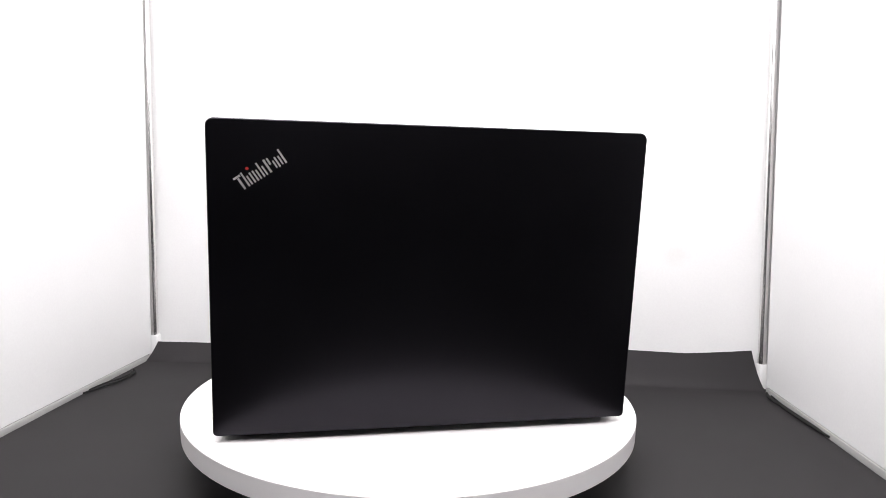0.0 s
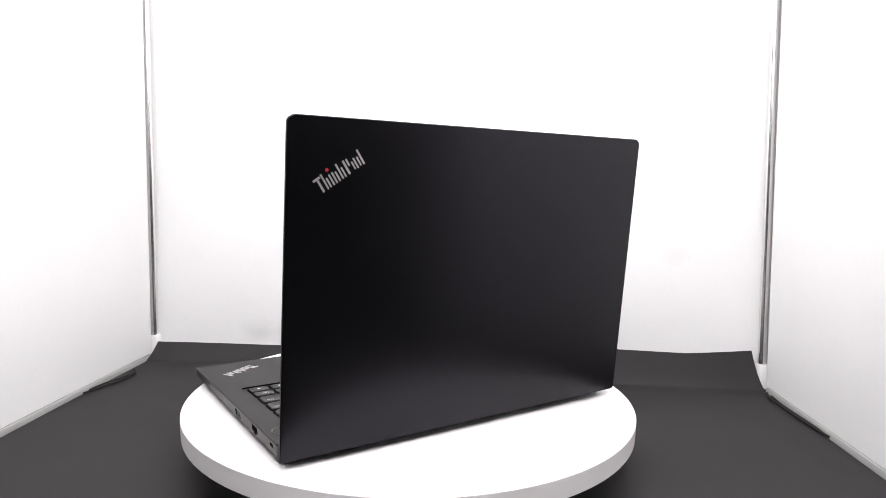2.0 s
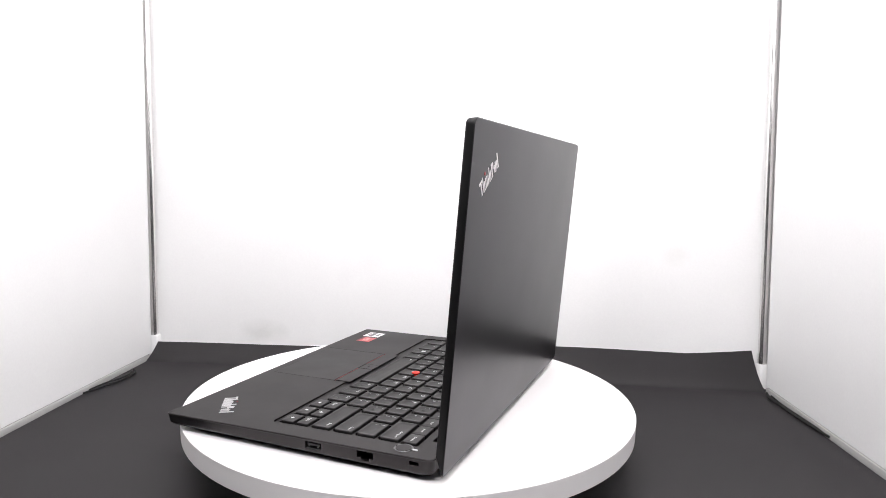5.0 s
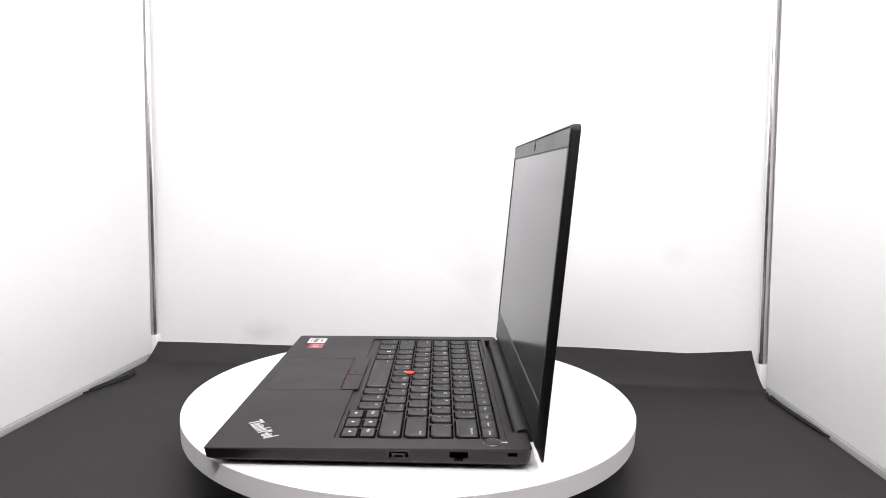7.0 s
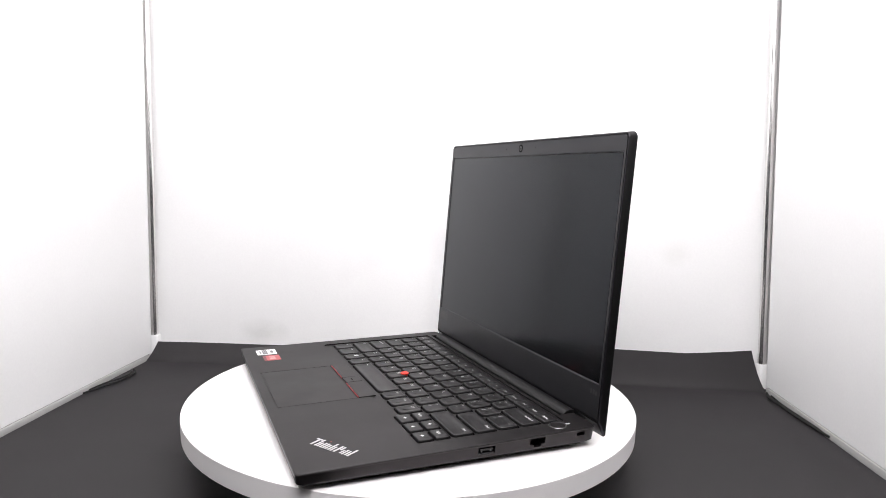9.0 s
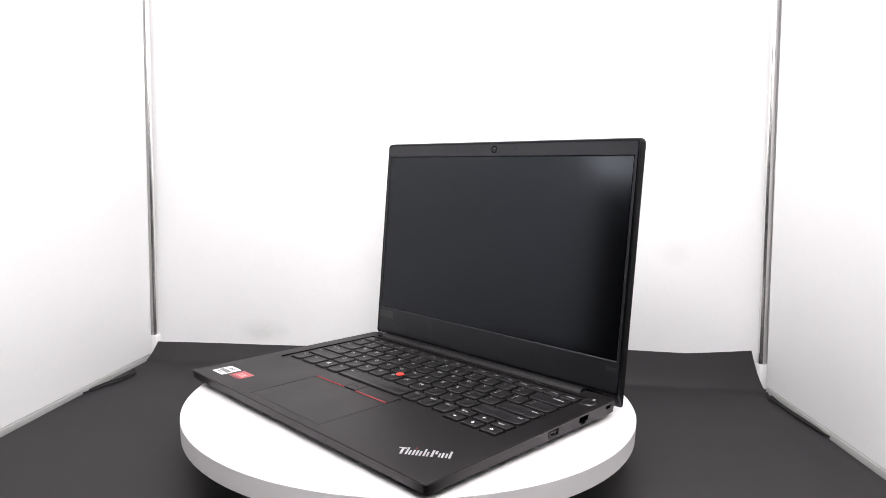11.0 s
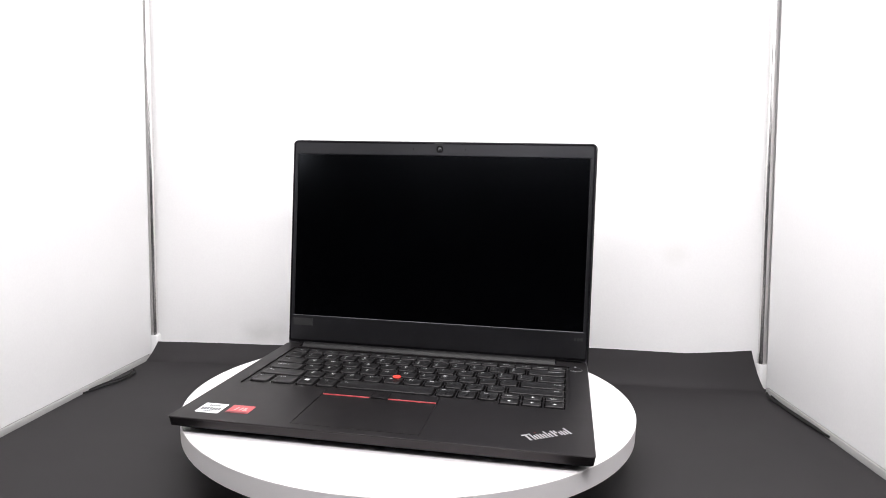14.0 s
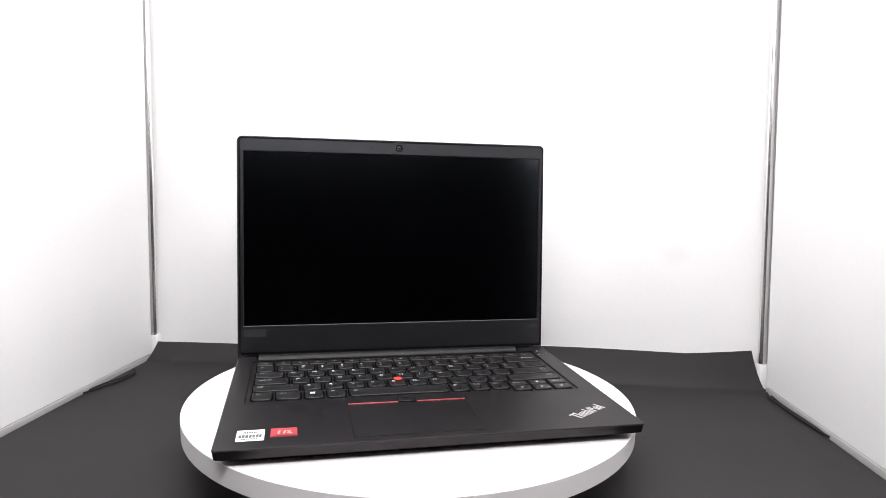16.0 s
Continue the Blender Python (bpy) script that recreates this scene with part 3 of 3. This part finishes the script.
def build_touchpad(laptop):
    """The pad and its three buttons, cut into the palm rest."""
    bm = bmesh.new()
    loft(bm, [[(x, y, z) for x, y in round_rect(-0.0655, 0.0345, -0.1050, -0.0390, (0.0004, 0.0004, 0.0015, 0.0015), 3)] for z in (-0.0003, 0.00008)])
    part("touchpad", bm, PAD_BLACK, laptop, "smooth black touchpad", DECK @ pose(PAD_X, 0, 0))
    for name, a, b in (("left_button", -0.0655, -0.0232), ("middle_button", -0.0228, -0.0082), ("right_button", -0.0078, 0.0345)):
        bm = bmesh.new()
        box(bm, a, b, -0.0372, -0.0224, -0.0003, 0.0007 if "middle" in name else 0.0006, 0.0002, 1)
        key = part(name, bm, PAD_BLACK, laptop, "", DECK @ pose(PAD_X, 0, 0))
        if "middle" not in name:
            bm = bmesh.new()
            slope = ((-0.0379, -0.0003), (-0.0379, 0.0001), (-0.0375, 0.0007), (-0.0374, 0.0007), (-0.0374, -0.0003))
            loft(bm, [[(x, y, z) for y, z in slope] for x in (a + 0.0004, b - 0.0006)])
            part("red_line", bm, RED_LINE, key, "red line along the button's sloping edge")
        else:
            bm = bmesh.new()
            for k in range(3):
                box(bm, -0.0178 + 0.0018 * k, -0.0169 + 0.0018 * k, -0.0308, -0.0299, 0.0006, 0.00085)
            part("dots", bm, WELL_BLACK, key)


def build_power_button(laptop):
    bm = bmesh.new()
    turned(bm, [(0.0001, 0.0), (0.0056, 0.0), (0.0062, 0.0004), (0.0066, 0.0004), (0.0069, 0.0)], 40)
    b = part("power_button", bm, DIM_METAL, laptop, "round power button with a polished ring", DECK @ pose(0.1505, 0.0868, 0.0001))
    bm = bmesh.new()
    turned(bm, [(0.0056, 0.0), (0.0055, 0.00035), (0.0002, 0.00035)], 40)
    part("button_face", bm, DECK_BLACK, b)
    # a small pale rounded mark just behind the ring
    bm = bmesh.new()
    loft(bm, [[(x, y, z) for x, y in round_rect(-0.0011, 0.0009, 0.0066, 0.0108, (0.0010, 0.0010, 0.0003, 0.0003), 4)] for z in (-0.0001, 0.0002)])
    part("pale_mark", bm, BRUSHED, b, "small pale mark beside the button")


# A maker's mark as plain upright bars with a dot, 40 mm long: start, width, foot and head of each.
MARK = [(0.0026, 0.0017, 0.0, 0.0088), (0.0066, 0.0014, 0.0, 0.0112), (0.0090, 0.0014, 0.0, 0.0070), (0.0117, 0.0014, 0.0, 0.0080), (0.0143, 0.0014, 0.0, 0.0080),
        (0.0168, 0.0014, 0.0, 0.0072), (0.0196, 0.0014, 0.0, 0.0112), (0.0221, 0.0013, 0.0, 0.0072), (0.0252, 0.0017, 0.0, 0.0104), (0.0279, 0.0015, 0.0048, 0.0100),
        (0.0307, 0.0013, 0.0006, 0.0064), (0.0330, 0.0014, 0.0, 0.0078), (0.0357, 0.0013, 0.0005, 0.0072), (0.0382, 0.0015, 0.0, 0.0112)]


def build_mark(parent, m, silver, dot=0.0012):
    for x, w, low, high in MARK:
        bm = bmesh.new()
        box(bm, 0.96 * x, 0.96 * (x + w), low, high, -0.0001, 0.00022)
        part("mark_bar", bm, silver, parent, "silver bar of the maker's mark", m)
    bm = bmesh.new()
    box(bm, 0.0002, 0.0058, 0.0090, 0.0106, -0.0001, 0.00022)
    part("mark_bar", bm, silver, parent, "silver bar of the maker's mark", m)
    bm = bmesh.new()
    turned(bm, [(dot, -0.0001), (dot, 0.00025), (0.7 * dot, 0.0003), (0.2 * dot, 0.0003)], 20)
    part("mark_dot", bm, RED_DOT, parent, "small red dot of the maker's mark", m @ pose(0.0124, 0.0112, 0))


def build_stickers(laptop):
    bm = bmesh.new()
    loft(bm, [[(x, y, z) for x, y in round_rect(-0.1477, -0.1280, -0.1003, -0.0803, (0.0008,) * 4, 3)] for z in (0.0, 0.00012)])
    s = part("white_sticker", bm, PAPER_WHITE, laptop, "square white sticker with grey print bars", DECK)
    bm = bmesh.new()
    for x0, x1, y0, y1 in ((-0.1425, -0.1332, -0.0865, -0.0835), (-0.1460, -0.1300, -0.0945, -0.0893), (-0.1440, -0.1325, -0.0975, -0.0958)):
        x = x0
        while x < x1:
            w = 0.0012 if y1 - y0 < 0.004 else 0.0019
            box(bm, x, min(x + w, x1), y0, y1, 0.0001, 0.00018)
            x += w + 0.0005
    part("print", bm, STICKER_GREY, s, "grey print bars")
    bm = bmesh.new()
    loft(bm, [[(x, y, z) for x, y in round_rect(-0.1238, -0.1048, -0.0960, -0.0797, (0.0006,) * 4, 3)] for z in (0.0, 0.00012)])
    s = part("red_sticker", bm, STICKER_RED, laptop, "red sticker with two pale slanted shapes", DECK)
    bm = bmesh.new()
    for x in (-0.1192, -0.1152, -0.1122):
        loft(bm, [[(x, -0.0905, z), (x + 0.0016, -0.0905, z), (x + 0.0026, -0.0845, z), (x + 0.0010, -0.0845, z)] for z in (0.0001, 0.0002)])
    loft(bm, [[(-0.1098, -0.0905, z), (-0.1082, -0.0905, z), (-0.1108, -0.0845, z), (-0.1124, -0.0845, z)] for z in (0.0001, 0.0002)])
    part("print", bm, STICKER_PALE, s, "pale slanted bars")
    bm = bmesh.new()
    box(bm, -0.1234, -0.1052, -0.0958, -0.0934, 0.0001, 0.00018)
    part("strip", bm, STICKER_DARK, s, "dark strip along the sticker's foot")


def build_hinge(laptop):
    bm = bmesh.new()
    prof = []
    for k in range(9):
        a = radians(165 - k * 150 / 8)
        prof.append((0.1118 + 0.0068 * math.cos(a), 0.0137 + 0.0048 * math.sin(a)))
    prof += [(0.1190, 0.0088), (0.1052, 0.0088)]
    loft(bm, [[(x, y, z) for y, z in prof] for x in (-0.1425, 0.1300)])
    part("hinge_bar", bm, HINGE_BLACK, laptop, "long rounded hinge bar behind the keys", smooth=30)


def build_lid(laptop):
    """Lid space: x across, y up the lid, z towards the typist."""
    a = radians(LID_TILT)
    m = Matrix(((1, 0, 0, 0), (0, math.sin(a), -math.cos(a), LID_Y), (0, math.cos(a), math.sin(a), LID_Z), (0, 0, 0, 1)))
    w = HALF + 0.0003

    def ring(inset, z, low=0.0, r=0.0046):
        top = LID_H + 0.0008 - 0.8 * (inset + 0.0011)
        return [(x, y, z) for x, y in round_rect(-w + inset, w - inset, low, top, (r - inset, r - inset, 0.003, 0.003), 7)]
    bm = bmesh.new()
    loft(bm, [ring(-0.0003, 0.0), ring(-0.0008, 0.0002), ring(-0.0011, 0.0007), ring(-0.0010, 0.0016, 0.0006), ring(-0.0003, 0.0045, 0.007), ring(0.0004, LID_T - 0.0004, 0.010), ring(0.0008, LID_T - 0.0001, 0.0103), ring(0.0016, LID_T - 0.0001, 0.0106), ring(0.0017, LID_T - 0.0015, 0.0108)])
    lid = part("lid", bm, LID_BLACK, laptop, "thin soft-touch black lid, standing open", m, 35)
    lid.data.materials.append(EDGE_BLACK)
    for f in lid.data.polygons:
        if abs(f.normal.z) < 0.6:
            f.material_index = 1
    sx, st, sb = 0.1573, 0.2175, 0.0402
    bm = bmesh.new()
    outer = round_rect(-w + 0.0025, w - 0.0025, 0.0130, LID_H - 0.0025, (0.0034, 0.0034, 0.002, 0.002), 6)
    inner = round_rect(-sx, sx, sb, st, (0.0006,) * 4, 6)
    z0, z1 = LID_T - 0.0016, LID_T
    loft(bm, [[(x, y, z0) for x, y in inner], [(x, y, z1 - 0.0006) for x, y in inner], [(x * 1.004, 0.1286 + (y - 0.1286) * 1.0068, z1) for x, y in inner],
              [(x, y, z1) for x, y in outer], [(x, y, z0) for x, y in outer]], False)
    part("bezel", bm, BEZEL_BLACK, lid, "matt black bezel with a deep chin", smooth=30)
    bm = bmesh.new()
    box(bm, -sx + 0.0006, sx - 0.0006, sb + 0.0003, st - 0.0006, LID_T - 0.0013, LID_T - 0.0006)
    part("screen", bm, PANEL_BLACK, lid, "dark matt display, switched off")
    bm = bmesh.new()
    turned(bm, [(0.0039, -0.0002), (0.0038, 0.0001), (0.0034, 0.0001), (0.0024, 0.00005), (0.0002, 0.00005)], 28)
    wc = part("webcam", bm, HOLE_BLACK, lid, "small round webcam in the top bezel", pose(0.0010, 0.2245, LID_T))
    bm = bmesh.new()
    turned(bm, [(0.0016, 0.0), (0.0014, 0.0003), (0.0007, 0.0006), (0.0002, 0.00065)], 20)
    part("lens", bm, LENS_GLASS, wc)
    bm = bmesh.new()
    turned(bm, [(0.0021, 0.0001), (0.0020, 0.0003), (0.0016, 0.0003), (0.0015, 0.0001)], 24)
    part("iris_ring", bm, TRIM_DARK, wc, "grey ring round the lens")
    bm = bmesh.new()
    box(bm, -0.0045, 0.0045, 0.2292, 0.2308, LID_T - 0.0004, LID_T + 0.0003, 0.0002, 1)
    part("shutter_tab", bm, PORT_BLACK, lid)
    for x in (-0.0275, 0.0285):
        bm = bmesh.new()
        turned(bm, [(0.0007, -0.0001), (0.0007, 0.00006)], 10)
        part("microphone_hole", bm, HOLE_BLACK, lid, "", pose(x, 0.2245, LID_T))
    bm = bmesh.new()
    box(bm, -0.1575, -0.1352, 0.0288, 0.0366, LID_T - 0.0002, LID_T + 0.0001)
    part("name_plate", bm, DIM_INK, lid, "dim grey maker's plate")
    bm = bmesh.new()
    for k in range(3):
        box(bm, 0.1482 + 0.0033 * k, 0.1505 + 0.0033 * k, 0.0308, 0.0342, LID_T - 0.0002, LID_T + 0.0001)
    part("model_print", bm, DIM_INK, lid, "dim grey print bars")
    turn = Matrix(((-1, 0, 0, 0), (0, 1, 0, 0), (0, 0, -1, 0), (0, 0, 0, 1)))
    build_mark(lid, Matrix.Translation((0.1405, 0.1826, 0)) @ turn @ pose(0, 0, 0, 0, 0, 34), POLISHED)
    return lid


def build_laptop():
    laptop = new("laptop")
    build_base(laptop)
    build_ports(laptop)
    build_hinge(laptop)
    build_lid(laptop)
    build_touchpad(laptop)
    build_power_button(laptop)
    build_mark(laptop, DECK @ pose(0.1145, -0.0968, 0, 0, 0, 33), BRUSHED, 0.0006)
    build_stickers(laptop)
    build_keys(laptop)
    return tagged(laptop, "open matt black laptop, dark screen, standing on a white disc", "laptop")


laptop = build_laptop()


def turn_at(t):
    """Degrees by which the disc has turned."""
    return 189.323 + 11.2226 * t + 0.00413 * (t - 8) ** 2 + 0.00192 * (t - 8) ** 3


def motions():
    steps = [k * 0.5 for k in range(33)]
    lift = -FLOOR - 0.0022
    walk(disc, [(t, pose(0, 0, lift, 0, 0, turn_at(t))) for t in steps])
    walk(laptop, [(t, pose(0, 0, 0.0001, 0, 0, turn_at(t)) @ Matrix.Translation(OFFSET)) for t in steps])


motions()
